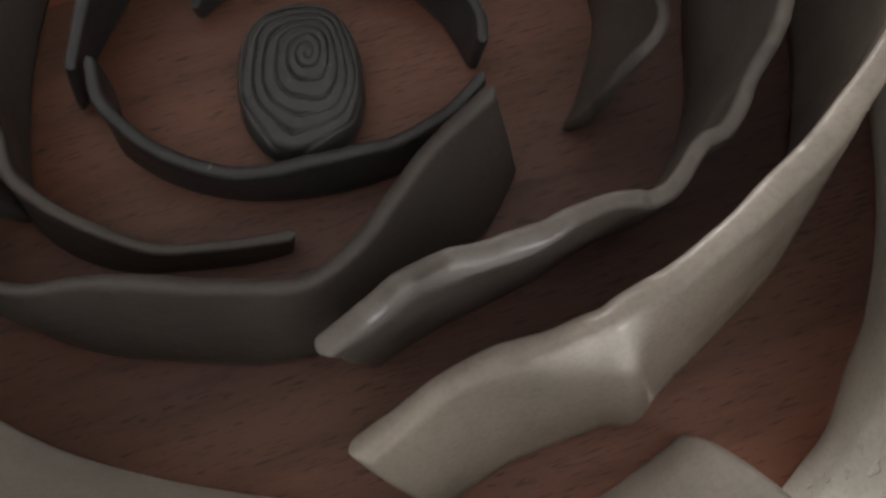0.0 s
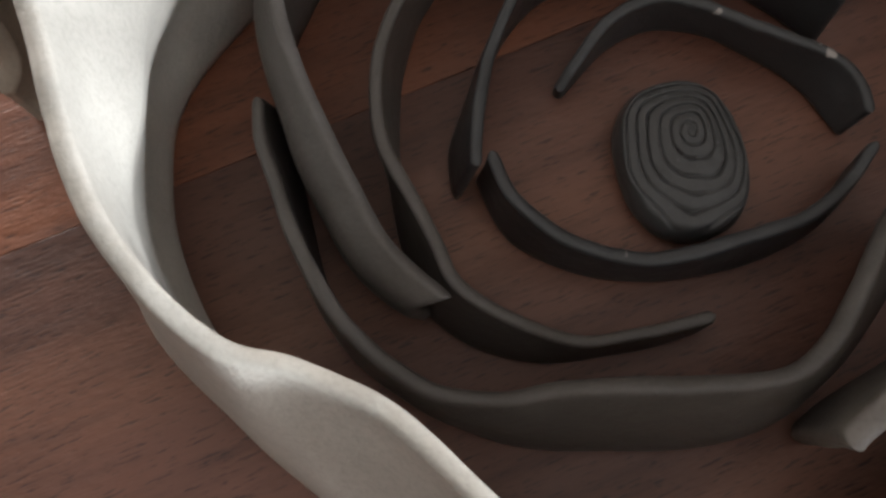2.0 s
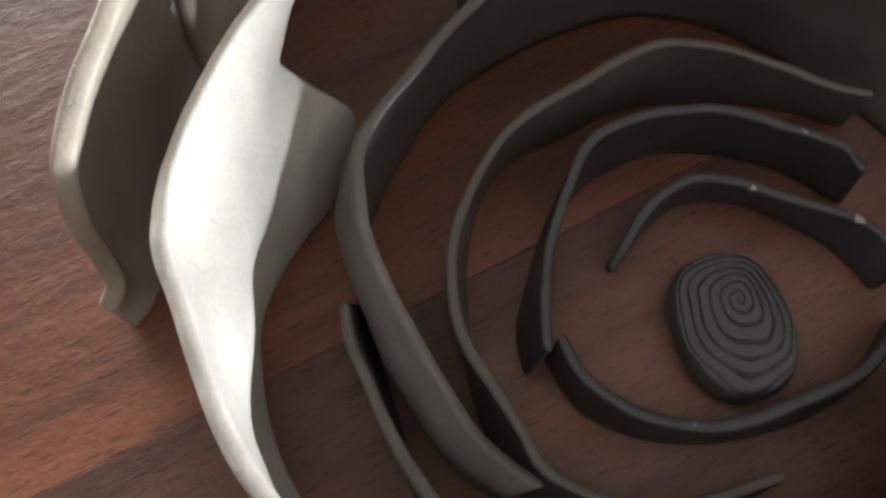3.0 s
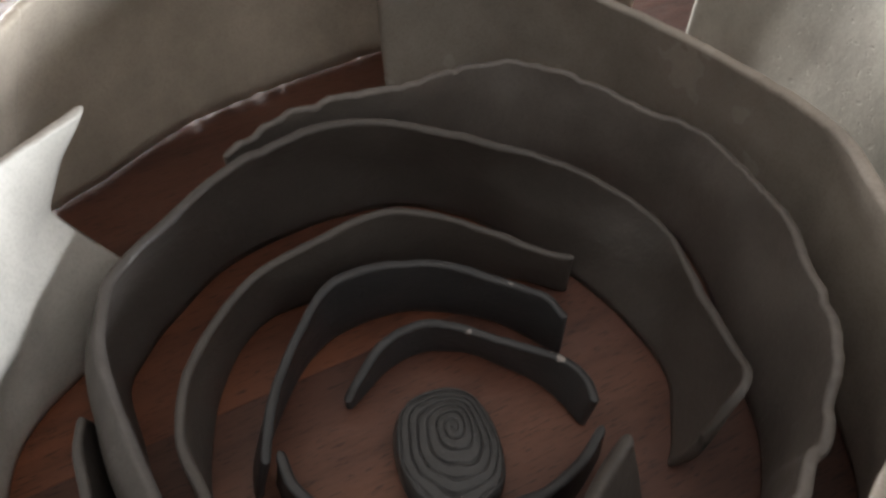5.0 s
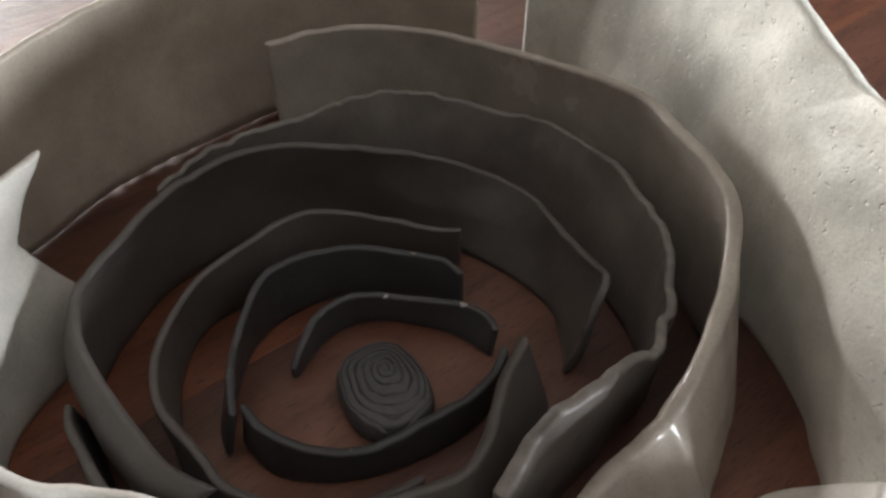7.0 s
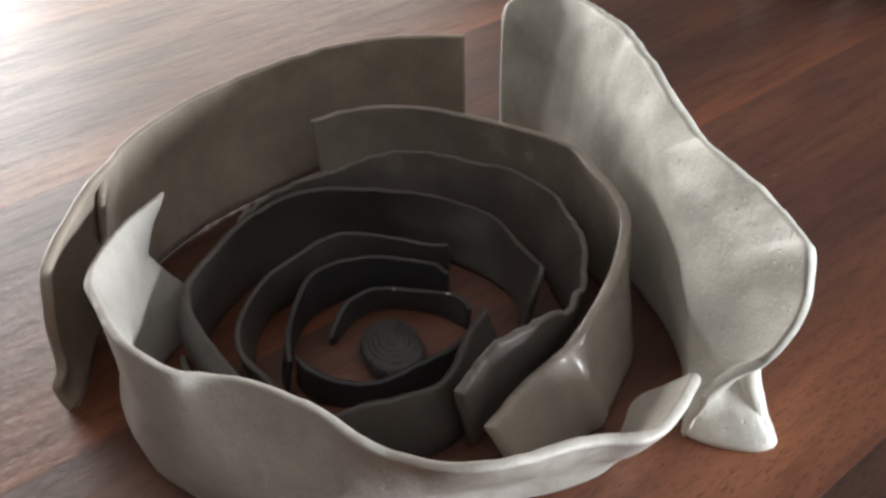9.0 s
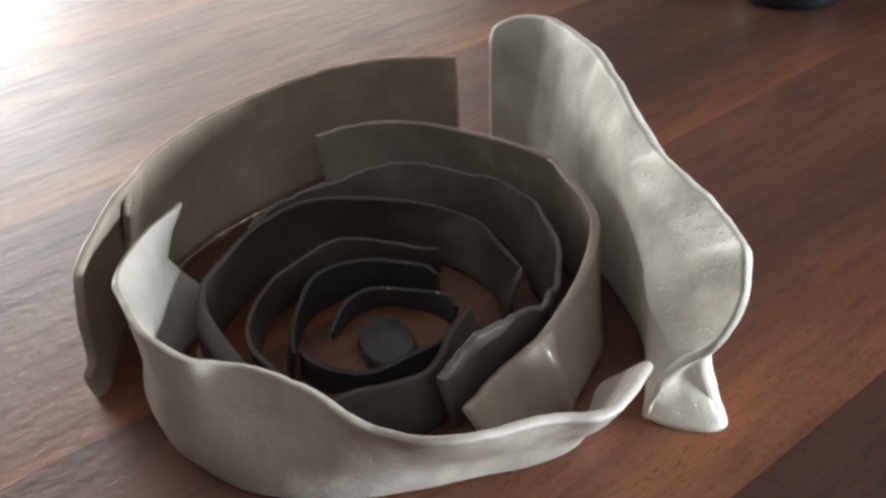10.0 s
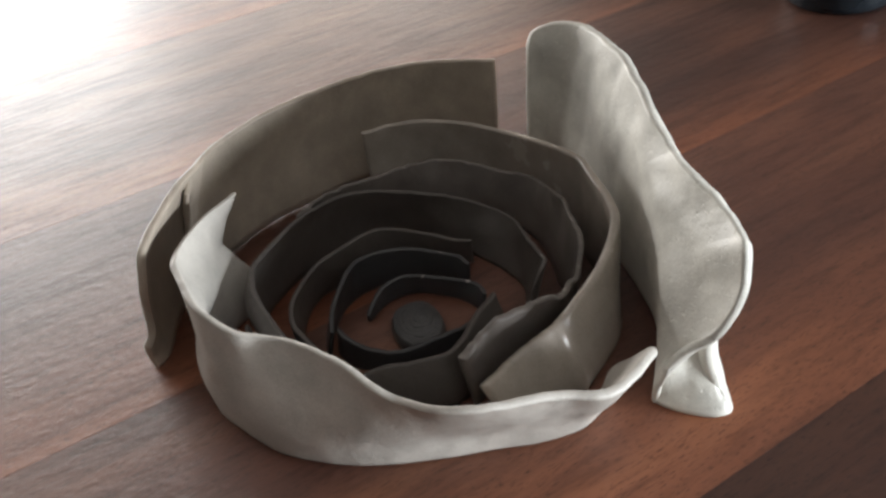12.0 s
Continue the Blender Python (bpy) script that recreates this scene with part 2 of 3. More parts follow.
    if chipped:
        ragged = np.array([max(0.0, noise.noise(Vector((b[0] * 2.2, b[1] * 2.2, 4.0)))) + 0.5 * max(0.0, noise.noise(Vector((b[0] * 6.0, b[1] * 6.0, 9.0)))) for b in low])
        centre[:, :, 2] += chipped * ragged[:, None] * ((1 - v) ** 6)[None]
    du, dv = np.gradient(centre, axis=0), np.gradient(centre, axis=1)
    nor = np.cross(du, dv)
    nor /= np.maximum(np.linalg.norm(nor, axis=2), 1e-9)[:, :, None]
    dv /= np.maximum(np.linalg.norm(dv, axis=2), 1e-9)[:, :, None]
    d = np.minimum(u, 1 - u) * length / (thick * 0.5)
    taper = np.sqrt(np.clip(1 - (1 - np.clip(d, 0, 1)) ** 2, 0.04, 1))
    swell = np.array([1 + 0.16 * noise.noise(Vector((t[0] * 0.6, t[1] * 0.6, 7.0 + seed))) for t in top])
    half = 0.5 * np.interp(u, np.linspace(0, 1, len(thicks)), thicks) * taper * swell
    # the two faces end half a thickness below the rounded edge
    high = np.concatenate([np.zeros((len(u), 1)), np.cumsum(np.linalg.norm(np.diff(centre, axis=1), axis=2), axis=1)], 1)
    wall = np.stack([[np.interp(np.linspace(0, high[i, -1] - half[i], rows), high[i], centre[i, :, k]) for k in range(3)] for i in range(len(u))]).transpose(0, 2, 1)
    loops = []
    for j in range(rows):
        loops.append(wall[:, j] + nor[:, j] * (half * (0.55 if j == 0 else 1.0))[:, None])
    for a in np.radians(ARC):
        c, e = math.cos(a), math.sin(a)
        loops.append(centre[:, -1] + nor[:, -1] * (half * math.copysign(abs(c) ** 0.7, c))[:, None] + dv[:, -1] * (half * (e ** 0.7 - 1))[:, None])
    for j in range(rows - 1, -1, -1):
        loops.append(wall[:, j] - nor[:, j] * (half * (0.55 if j == 0 else 1.0))[:, None])
    grid = np.stack(loops, 1) * 0.01
    grid[:, :, 2] = np.maximum(grid[:, :, 2], 0.0003)
    m = grid.shape[1]
    verts = grid.reshape(-1, 3)
    faces = []
    for i in range(len(u) - 1):
        for j in range(m):
            k = (j + 1) % m
            faces.append((i * m + j, i * m + k, (i + 1) * m + k, (i + 1) * m + j))
    faces.append(tuple(range(m - 1, -1, -1)))
    faces.append(tuple((len(u) - 1) * m + j for j in range(m)))
    me = mesh_of(name, verts, faces, material)
    bm = bmesh.new()
    bm.from_mesh(me)
    bmesh.ops.recalc_face_normals(bm, faces=bm.faces[:])
    bm.to_mesh(me)
    bm.free()
    lip = range(rows - 1, rows + len(ARC))
    quads = (len(u) - 1) * m
    body = cut_out(name, me, [f for f in range(len(faces)) if f >= quads or f % m not in lip], material)
    edge = cut_out("rim", me, [f for f in range(quads) if f % m in lip], edge_material or material)
    bpy.data.meshes.remove(me)
    ob = new(name, body)
    new("rim", edge).parent = ob
    return ob


def petal(label, *args, **more):
    ob = ribbon("clay_petal", *args, **more)
    return tagged(ob, label, "clay petal", "petals of the clay rose")


# ---- room ----
def wall_with_openings(name, size, where, openings, turn):
    """A wall along its own x, with openings (x0, x1, z0, z1), in order and all at one height, through it."""
    long, thick, high = size
    bm = bmesh.new()
    z0, z1 = openings[0][2:]
    ends = [-long / 2, *(x for o in openings for x in o[:2]), long / 2]
    blocks = [(a, b, z0, z1) for a, b in zip(ends[::2], ends[1::2])]
    for a, b, c, d in (*blocks, (-long / 2, long / 2, 0, z0), (-long / 2, long / 2, z1, high)):
        bmesh.ops.create_cube(bm, size=1.0, matrix=Matrix.Translation(((a + b) / 2, 0, (c + d) / 2)) @ Matrix.Diagonal((b - a, thick, d - c, 1)))
    me = bpy.data.meshes.new(name)
    bm.to_mesh(me)
    bm.free()
    me.materials.append(PLASTER)
    ob = new(name, me)
    ob.matrix_world = pose(*where, 0, 0, turn)
    return tagged(ob, "plain grey-brown plastered wall of the room", "wall", kind="structure")


FLOOR_Z = -0.75
tagged(box("floor", (5.2, 5.3, 0.1), (0.2, -0.05, FLOOR_Z - 0.05), FLOORING), "brown wooden floor of the room", "floor", kind="structure")
tagged(box("ceiling", (5.2, 5.3, 0.1), (0.2, -0.05, 1.80), CEILING), "plain grey-brown ceiling of the room", "ceiling", kind="structure")
wall_with_openings("wall_north", (5.2, 0.16, 2.5), (0.2, 2.46, FLOOR_Z), [(-2.27, -0.65, 0.86, 1.38), (-0.56, 0.56, 0.86, 1.38)], 0)
wall_with_openings("wall_east", (4.88, 0.16, 2.5), (2.66, -0.06, FLOOR_Z), [(-2.34, -1.04, 0.85, 1.27)], 90)
tagged(box("wall_south", (5.2, 0.16, 2.5), (0.2, -2.58, 0.5), PLASTER), "plain grey-brown plastered wall of the room", "wall", kind="structure")
tagged(box("wall_west", (0.16, 4.88, 2.5), (-2.28, -0.06, 0.5), PLASTER), "plain grey-brown plastered wall of the room", "wall", kind="structure")

# ---- table ----
GRAIN = 18.5
table = new("dining_table")
table.matrix_world = pose(0, 0, FLOOR_Z, 0, 0, GRAIN)
tagged(table, "reddish-brown oiled table of wide wooden boards", "table")
SEAMS = [-0.62, -0.40, -0.18, 0.039, 0.276, 0.578, 0.80, 0.92]
TONES = [(0.7, 0.66, 0.64), (0.60, 0.55, 0.53), (1.0, 0.91, 0.86), (0.76, 0.66, 0.61), (0.9, 0.84, 0.8), (0.9, 0.82, 0.78), (0.7, 0.65, 0.6)]
for k, (y0, y1) in enumerate(zip(SEAMS, SEAMS[1:])):
    # the paler edge of a plank lies 11 cm from its origin
    me = box_mesh("plank", (2.0, y1 - y0 - 0.0001, 0.03), WOOD, 0.0002)
    me.transform(Matrix.Translation((0, (y1 - y0) / 2 - 0.11, 0)))
    b = new("plank", me)
    b.location = (0.15, y0 + 0.11, -FLOOR_Z - 0.015)
    b.parent = table
    b.color = (*TONES[k], 1.0)
for sx in (-0.72, 1.02):
    for sy in (SEAMS[0] + 0.09, SEAMS[-1] - 0.09):
        box("leg", (0.07, 0.07, -FLOOR_Z - 0.031), (sx, sy, (-FLOOR_Z - 0.031) / 2), WOOD, table, 0.004)

# ---- clay rose, from the middle outwards ----


def coil():
    """The rolled-up heart of the rose: a low rounded block with a spiral seam in its top."""
    rings, spokes, tall = 96, 176, 0.95
    verts, faces = [], []
    for i in range(rings + 1):
        r = i / rings
        for j in range(spokes):
            a = 2 * math.pi * j / spokes
            ca, sa = math.cos(a - 0.12), math.sin(a - 0.12)
            out = (abs(ca / 1.42) ** 2.35 + abs(sa / 1.86) ** 2.35) ** (-1 / 2.35)
            x, y = out * r * math.cos(a) - 0.18 * r ** 1.3 - 0.17, out * r * math.sin(a) - 0.52 * r ** 1.3 - 0.03
            wob = 0.75 * noise.noise(Vector((x * 0.9, y * 0.9, 2.0))) + 0.07 * noise.noise(Vector((x * 3, y * 3, 5.0)))
            turn = (r ** 0.9) * 7.0 - a / (2 * math.pi) + wob
            f = abs((turn % 1.0) - 0.5) * 2
            groove = max(0.0, 1 - (1 - f) / 0.36) ** 1.2 if r > 0.02 else 0
            z = tall - 0.05 * (turn % 1.0) - 0.11 * groove * (0.5 + 1.1 * abs(noise.noise(Vector((x * 1.2, y * 1.2, 8.0))))) * min(1, r * 6) + 0.05 * math.sin(x * 1.7 + 1) - 0.05 * r ** 2 + 0.03 * noise.noise(Vector((x * 3, y * 3, 0)))
            if r > 0.93:
                z -= 0.16 * ((r - 0.93) / 0.07) ** 2
            verts.append((x, y, z))
    for i in range(rings):
        for j in range(spokes):
            k = (j + 1) % spokes
            faces.append((i * spokes + j, (i + 1) * spokes + j, (i + 1) * spokes + k, i * spokes + k))
    rim0 = rings * spokes
    for step in range(1, 7):
        s = step / 6
        for j in range(spokes):
            x, y, z = verts[rim0 + j]
            g = 1 + 0.035 * math.sin(s * 3.0) + 0.012 * noise.noise(Vector((x * 2.5, y * 2.5, s * 3)))
            verts.append((x * g, y * g, z * (1 - s) + 0.03 * s))
        p, q = rim0 + (step - 1) * spokes, rim0 + step * spokes
        for j in range(spokes):
            k = (j + 1) % spokes
            faces.append((p + j, q + j, q + k, p + k))
    faces.append(tuple(rim0 + 6 * spokes + j for j in range(spokes - 1, -1, -1)))
    whole = mesh_of("clay_coil", [(x * 0.01, y * 0.01, z * 0.01) for x, y, z in verts], faces, CLAY_COIL)
    ob = new("clay_coil", cut_out("clay_coil", whole, range(rings * spokes, len(faces)), CLAY_COIL))
    new("spiral_top", cut_out("spiral_top", whole, range(rings * spokes), CLAY_COIL)).parent = ob
    return tagged(ob, "charcoal clay strip rolled into a tight spiral coil on the table", "clay coil")


coil()

petal("short charcoal clay strip curling behind the coil, one end low",
      [(-3.0, 1.5), (-1.8, 2.6), (-0.7, 3.1), (0.2, 3.1), (1.3, 2.7), (2.8, 1.4), (3.7, -0.1)],
      [(-3.0, 1.4, 0.6), (-2.5, 1.95, 1.0), (-1.7, 2.7, 1.4), (-0.7, 3.1, 1.5), (0.3, 2.9, 1.55), (1.8, 2.1, 1.5), (3.2, 1.4, 1.35), (3.75, 0.7, 1.3), (3.8, -0.1, 1.3)],
      CLAY_BLACK, thick=0.28, seed=1.0, nicks=0.05, edge_material=BLACK_EDGE)
petal("charcoal clay strip forming the back of the innermost ring",
      [(3.6, 2.4), (2.0, 3.8), (0.4, 4.5), (-1.2, 4.7), (-3.0, 4.2), (-4.0, 3.3), (-4.7, 2.2), (-5.3, 0.9), (-5.6, 0.1), (-5.6, -0.9)],
      [(3.7, 2.6, 1.7), (3.1, 3.3, 2.0), (1.8, 3.8, 2.3), (0.2, 4.4, 2.5), (-1.1, 4.5, 2.6), (-2.5, 4.4, 2.6), (-3.3, 4.0, 2.4), (-4.0, 3.0, 2.2), (-4.6, 1.9, 2.0), (-4.95, 0.8, 2.0), (-5.1, 0.0, 1.9), (-5.2, -0.75, 1.75)],
      CLAY_BLACK, thick=0.28, seed=2.0, nicks=0.05, edge_material=BLACK_EDGE)
petal("charcoal clay strip forming the front of the innermost ring",
      [(-5.05, -0.4), (-4.6, -1.7), (-4.0, -2.3), (-2.7, -2.9), (-1.1, -3.1), (0.5, -3.0), (1.8, -2.6), (2.8, -2.0), (3.8, -1.0)],
      [(-4.9, -0.45, 1.75), (-4.6, -1.4, 1.8), (-4.1, -2.0, 1.7), (-3.4, -2.5, 1.5), (-2.4, -2.8, 1.3), (-1.4, -3.0, 1.3), (-0.3, -2.9, 1.4), (1.2, -2.6, 1.4), (2.1, -2.3, 1.3), (3.1, -1.6, 1.2), (3.9, -0.8, 1.2)],
      CLAY_BLACK, thick=(0.28, 0.34, 0.34, 0.30), seed=3.0, nicks=0.05, edge_material=BLACK_EDGE)
petal("long dark grey clay strip winding round the inner ring",
      [(4.4, 4.7), (3.0, 5.4), (1.0, 6.0), (-0.7, 6.2), (-2.1, 6.1), (-3.6, 5.6), (-5.1, 5.1), (-6.1, 4.0), (-6.7, 2.5), (-6.9, 1.4), (-7.0, 0.0), (-6.9, -2.0), (-6.6, -3.2), (-6.0, -4.0), (-5.2, -4.5), (-3.9, -4.8), (-2.0, -4.7), (-0.5, -4.4)],
      [(4.4, 4.6, 1.9), (3.4, 4.9, 2.0), (2.1, 5.5, 2.3), (0.7, 6.1, 2.7), (-0.7, 6.2, 3.1), (-1.9, 6.0, 3.2), (-3.1, 5.5, 3.1), (-4.7, 4.9, 2.8), (-5.8, 4.0, 2.6), (-6.6, 2.8, 2.5), (-7.1, 1.7, 2.5), (-7.25, 0.5, 2.5), (-7.1, -0.5, 2.5), (-6.6, -1.6, 2.5), (-6.2, -2.6, 2.5), (-5.9, -3.4, 2.4), (-5.0, -4.0, 2.0), (-3.9, -4.5, 1.4), (-3.0, -4.7, 1.1), (-1.5, -4.5, 0.9), (-0.3, -4.3, 0.9)],
      CLAY_DARK, thick=(0.25, 0.27, 0.3, 0.3), seed=4.0)
petal("wide dark grey clay strip with one folded-over flattened end",
      [(-6.4, -3.6), (-7.2, -2.9), (-7.9, -1.6), (-8.4, -0.3), (-8.8, 1.2), (-9.3, 3.0), (-8.9, 4.2), (-8.1, 5.5), (-6.5, 7.3), (-4.2, 8.5), (-2.6, 9.0), (-0.5, 9.2), (1.5, 8.5), (3.3, 7.0), (4.6, 5.5), (5.9, 3.4), (6.6, 1.2), (6.3, -0.3), (6.0, -1.2), (5.7, -1.7)],
      [(-6.0, -3.8, 2.8), (-6.9, -2.8, 2.85), (-7.7, -1.4, 3.0), (-8.4, 0.3, 3.4), (-8.9, 1.8, 3.8), (-9.0, 2.9, 4.0), (-8.7, 4.4, 4.0), (-7.2, 5.8, 4.3), (-5.6, 7.1, 4.7), (-4.0, 7.9, 4.8), (-2.2, 8.8, 4.6), (-0.7, 8.8, 4.4), (0.8, 8.3, 4.2), (2.5, 7.6, 4.0), (3.9, 7.2, 3.7), (5.3, 6.5, 3.3), (6.5, 5.4, 3.0), (7.2, 3.9, 2.9), (7.3, 1.7, 3.0), (7.35, -0.1, 3.2), (7.3, -0.9, 3.5), (7.0, -1.4, 3.4), (6.5, -1.7, 2.8), (6.1, -1.8, 2.0)],
      CLAY_DARK, thick=(0.42, 0.32, 0.28, 0.28, 0.3), bow=(0.1, 0.2, 0.2, 0.2, 0.2, 0.2, 0.2, 0.2),
      nicks=0.05,
      between=[[(-6.7, -3.8, 2.2), (-7.7, -2.7, 2.1), (-8.5, -0.9, 2.2), (-9.0, 0.9, 2.5), (-9.3, 2.4, 2.5), (-9.2, 3.6, 2.3), (-7.8, 5.8, 2.2), (-5.3, 7.9, 2.4), (-2.7, 8.9, 2.4), (0.0, 9.0, 2.2), (2.5, 7.6, 2.0), (5.0, 5.8, 1.6), (6.7, 3.2, 1.5), (6.9, 1.0, 1.5), (6.7, -0.7, 1.8), (6.3, -1.5, 1.6), (5.9, -1.75, 1.0)]], seed=5.0)
petal("dark grey clay strip with a wavy edge and upturned end",
      [(-9.5, 1.6), (-9.4, 0.4), (-9.1, -1.2), (-8.8, -2.9), (-8.1, -4.3), (-7.0, -5.3), (-5.5, -6.2), (-4.3, -6.6), (-2.4, -6.8), (-0.5, -6.8), (0.9, -6.4), (2.6, -5.3), (3.8, -4.0), (4.5, -2.6)],
      [(-9.8, 1.0, 2.4), (-9.7, -0.1, 2.6), (-9.4, -1.2, 2.7), (-8.9, -2.7, 2.8), (-8.3, -3.9, 2.8), (-7.7, -4.6, 2.6), (-7.1, -5.1, 2.5), (-6.3, -5.6, 2.5), (-5.2, -5.8, 2.6), (-4.2, -5.7, 2.8), (-3.4, -5.7, 3.0), (-2.5, -5.8, 3.1), (-1.5, -5.9, 3.0), (-0.4, -5.9, 3.0), (0.5, -5.7, 3.0), (1.2, -5.1, 3.0), (1.8, -4.2, 3.0), (2.5, -3.3, 2.9), (3.3, -2.5, 2.8), (4.0, -1.9, 2.8)],
      CLAY_DARK, thick=(0.3, 0.34, 0.38, 0.42, 0.42), bow=(0.0, 0.1, 0.2, 0.2, 0.0), seed=6.0, nicks=0.03)
petal("mid grey clay strip with a crinkled wavy upper edge",
      [(-5.8, 8.7), (-4.3, 9.6), (-2.0, 10.2), (0.2, 10.6), (2.0, 10.9), (4.0, 10.6), (6.0, 9.6), (7.5, 8.3), (8.6, 6.6), (9.0, 4.8), (9.0, 3.0), (8.8, 1.0), (8.6, -1.0), (8.2, -2.5), (7.6, -3.6), (6.2, -4.3), (4.3, -5.3), (3.0, -6.0), (2.0, -6.5), (1.2, -7.0)],
      [(-5.9, 8.6, 4.0), (-4.5, 9.1, 4.2), (-2.3, 10.0, 4.4), (0.2, 10.3, 4.4), (1.5, 11.0, 4.3), (3.6, 11.4, 4.0), (5.4, 10.6, 3.9), (7.3, 9.2, 3.8), (8.6, 8.3, 3.6), (9.5, 6.7, 3.7), (9.9, 4.7, 4.0), (10.0, 3.2, 4.3), (9.8, 1.4, 4.5), (9.6, 0.0, 4.5), (9.3, -1.3, 4.2), (8.8, -2.3, 3.7), (8.3, -3.2, 3.6), (7.8, -3.5, 3.6), (7.1, -4.5, 3.8), (6.0, -4.7, 4.0), (5.1, -5.1, 4.2), (4.1, -5.6, 4.4), (3.1, -6.0, 4.4), (2.3, -6.2, 4.0), (1.5, -6.8, 3.8), (0.8, -7.4, 3.8)],
      CLAY_MID, thick=(0.28, 0.28, 0.30, 0.34, 0.5), rough=2.4, seed=7.0, nicks=0.03, fine=9)
petal("greige clay strip, glossy, with a sharp bend near its end",
      [(-0.2, 14.2), (2.0, 14.6), (4.5, 14.3), (6.8, 13.2), (8.8, 11.2), (10.2, 8.5), (11.0, 5.0), (11.2, 2.0), (11.2, -0.5), (10.8, -3.0), (9.9, -4.9), (8.8, -6.2), (7.7, -7.2), (7.1, -7.75), (6.65, -8.1), (6.1, -8.25), (5.2, -8.55), (4.2, -8.95), (3.2, -9.5), (2.45, -9.95)],
      [(-0.4, 14.3, 5.6), (1.8, 14.6, 5.6), (4.2, 14.4, 5.5), (6.4, 13.3, 5.3), (8.4, 11.7, 5.1), (9.9, 9.4, 5.3), (11.3, 5.4, 6.0), (11.5, 2.5, 6.2), (11.4, -0.2, 6.0), (11.1, -1.7, 5.6), (10.2, -3.1, 5.1), (8.6, -4.8, 4.7), (7.75, -5.6, 4.6), (7.0, -6.15, 4.4), (6.0, -6.6, 4.0), (4.8, -7.2, 3.8), (3.7, -7.5, 3.4), (2.7, -7.9, 3.2), (1.8, -8.5, 3.25), (1.2, -8.95, 3.3)],
      CLAY_TAN, thick=(0.34, 0.36, 0.42, 0.55, 0.68), bow=(0.3, 0.3, 0.3, 0.3, 0.2, 0.1, 0.1, 0.1), seed=8.0, fine=9,
      ridge=((6.65, -8.1), (5.7, -6.7), 0.34))
petal("tall greige clay petal, smooth, with a chipped foot",
      [(9.2, 15.3), (7.0, 16.8), (4.5, 17.6), (2.0, 18.0), (-0.2, 17.9), (-1.9, 17.3), (-4.2, 16.4), (-7.5, 14.8), (-9.3, 13.4), (-10.8, 12.0), (-12.4, 10.7), (-13.0, 9.0)],
      [(9.5, 15.0, 8.6), (5.8, 16.7, 8.6), (2.5, 17.5, 8.5), (-1.1, 16.7, 8.5), (-4.5, 15.4, 8.5), (-7.5, 13.8, 8.4), (-9.7, 12.0, 8.2), (-11.2, 9.6, 8.0), (-11.6, 7.6, 7.6)],
      CLAY_PALE, thick=0.34, bow=(0.3, 0.5, 0.5, 0.4), seed=9.0, chipped=0.16)
petal("off-white outer clay petal with a flared bright lip and curled end",
      [(-9.5, 5.5), (-9.9, 4.8), (-10.8, 3.8), (-11.8, 2.5), (-12.3, 1.0), (-12.3, -1.2), (-11.7, -3.0), (-10.8, -4.5), (-8.9, -6.8), (-6.2, -8.5), (-3.6, -9.4), (-0.8, -9.9), (2.0, -10.2), (3.7, -10.4), (5.6, -10.2), (6.8, -9.6), (8.0, -8.8)],
      [(-9.0, 7.6, 7.1), (-10.6, 5.6, 7.2), (-11.9, 3.5, 7.3), (-12.4, 1.4, 7.4), (-12.1, -0.2, 7.4), (-11.5, -2.3, 7.4), (-10.7, -3.8, 7.3), (-9.6, -5.0, 7.0), (-8.5, -5.4, 6.7), (-7.1, -6.2, 6.6), (-5.7, -7.6, 6.7), (-4.7, -8.9, 6.6), (-3.7, -10.4, 6.3), (-2.8, -11.2, 6.1), (-1.7, -12.3, 6.2), (-0.4, -13.0, 6.3), (0.9, -13.2, 6.2), (2.7, -12.9, 5.8), (4.4, -12.9, 5.4), (5.7, -13.1, 5.2), (7.1, -12.6, 5.0), (9.2, -11.0, 4.9)],
      CLAY_WHITE, thick=(0.34, 0.36, 0.38, 0.40, 0.55), rows=25, crease=(1.0, 1.0, 0.5, 0.0, 0.0, 0.0, 0.0, 0.0), crease_at=2,
      between=[[(-9.0, 6.3, 1.9), (-10.4, 4.4, 2.0), (-12.0, 2.3, 2.3), (-12.35, 0.0, 2.3), (-12.1, -2.4, 2.3), (-11.1, -4.5, 2.2), (-9.1, -6.9, 2.2), (-6.4, -8.9, 2.1), (-3.8, -9.8, 2.0), (-0.8, -10.4, 2.0), (2.2, -10.8, 1.9), (4.2, -11.0, 1.8), (6.0, -11.0, 1.7), (7.2, -10.1, 1.8), (8.1, -9.0, 1.9)],
               [(-10.5, 6.3, 4.7), (-10.8, 4.6, 4.9), (-11.25, 2.7, 4.9), (-11.45, 1.4, 4.8), (-11.6, 0.0, 4.7), (-11.75, -1.5, 4.8), (-11.6, -2.7, 4.8), (-10.9, -4.4, 4.6), (-8.9, -6.4, 4.4), (-6.4, -8.2, 4.4), (-4.1, -10.2, 4.2), (-1.2, -11.6, 4.1), (1.8, -12.0, 3.9), (4.4, -12.0, 3.6), (6.2, -12.1, 3.4), (7.4, -11.3, 3.3), (8.8, -9.9, 3.4)]],
      rough=1.1, seed=10.0, nicks=0.02)
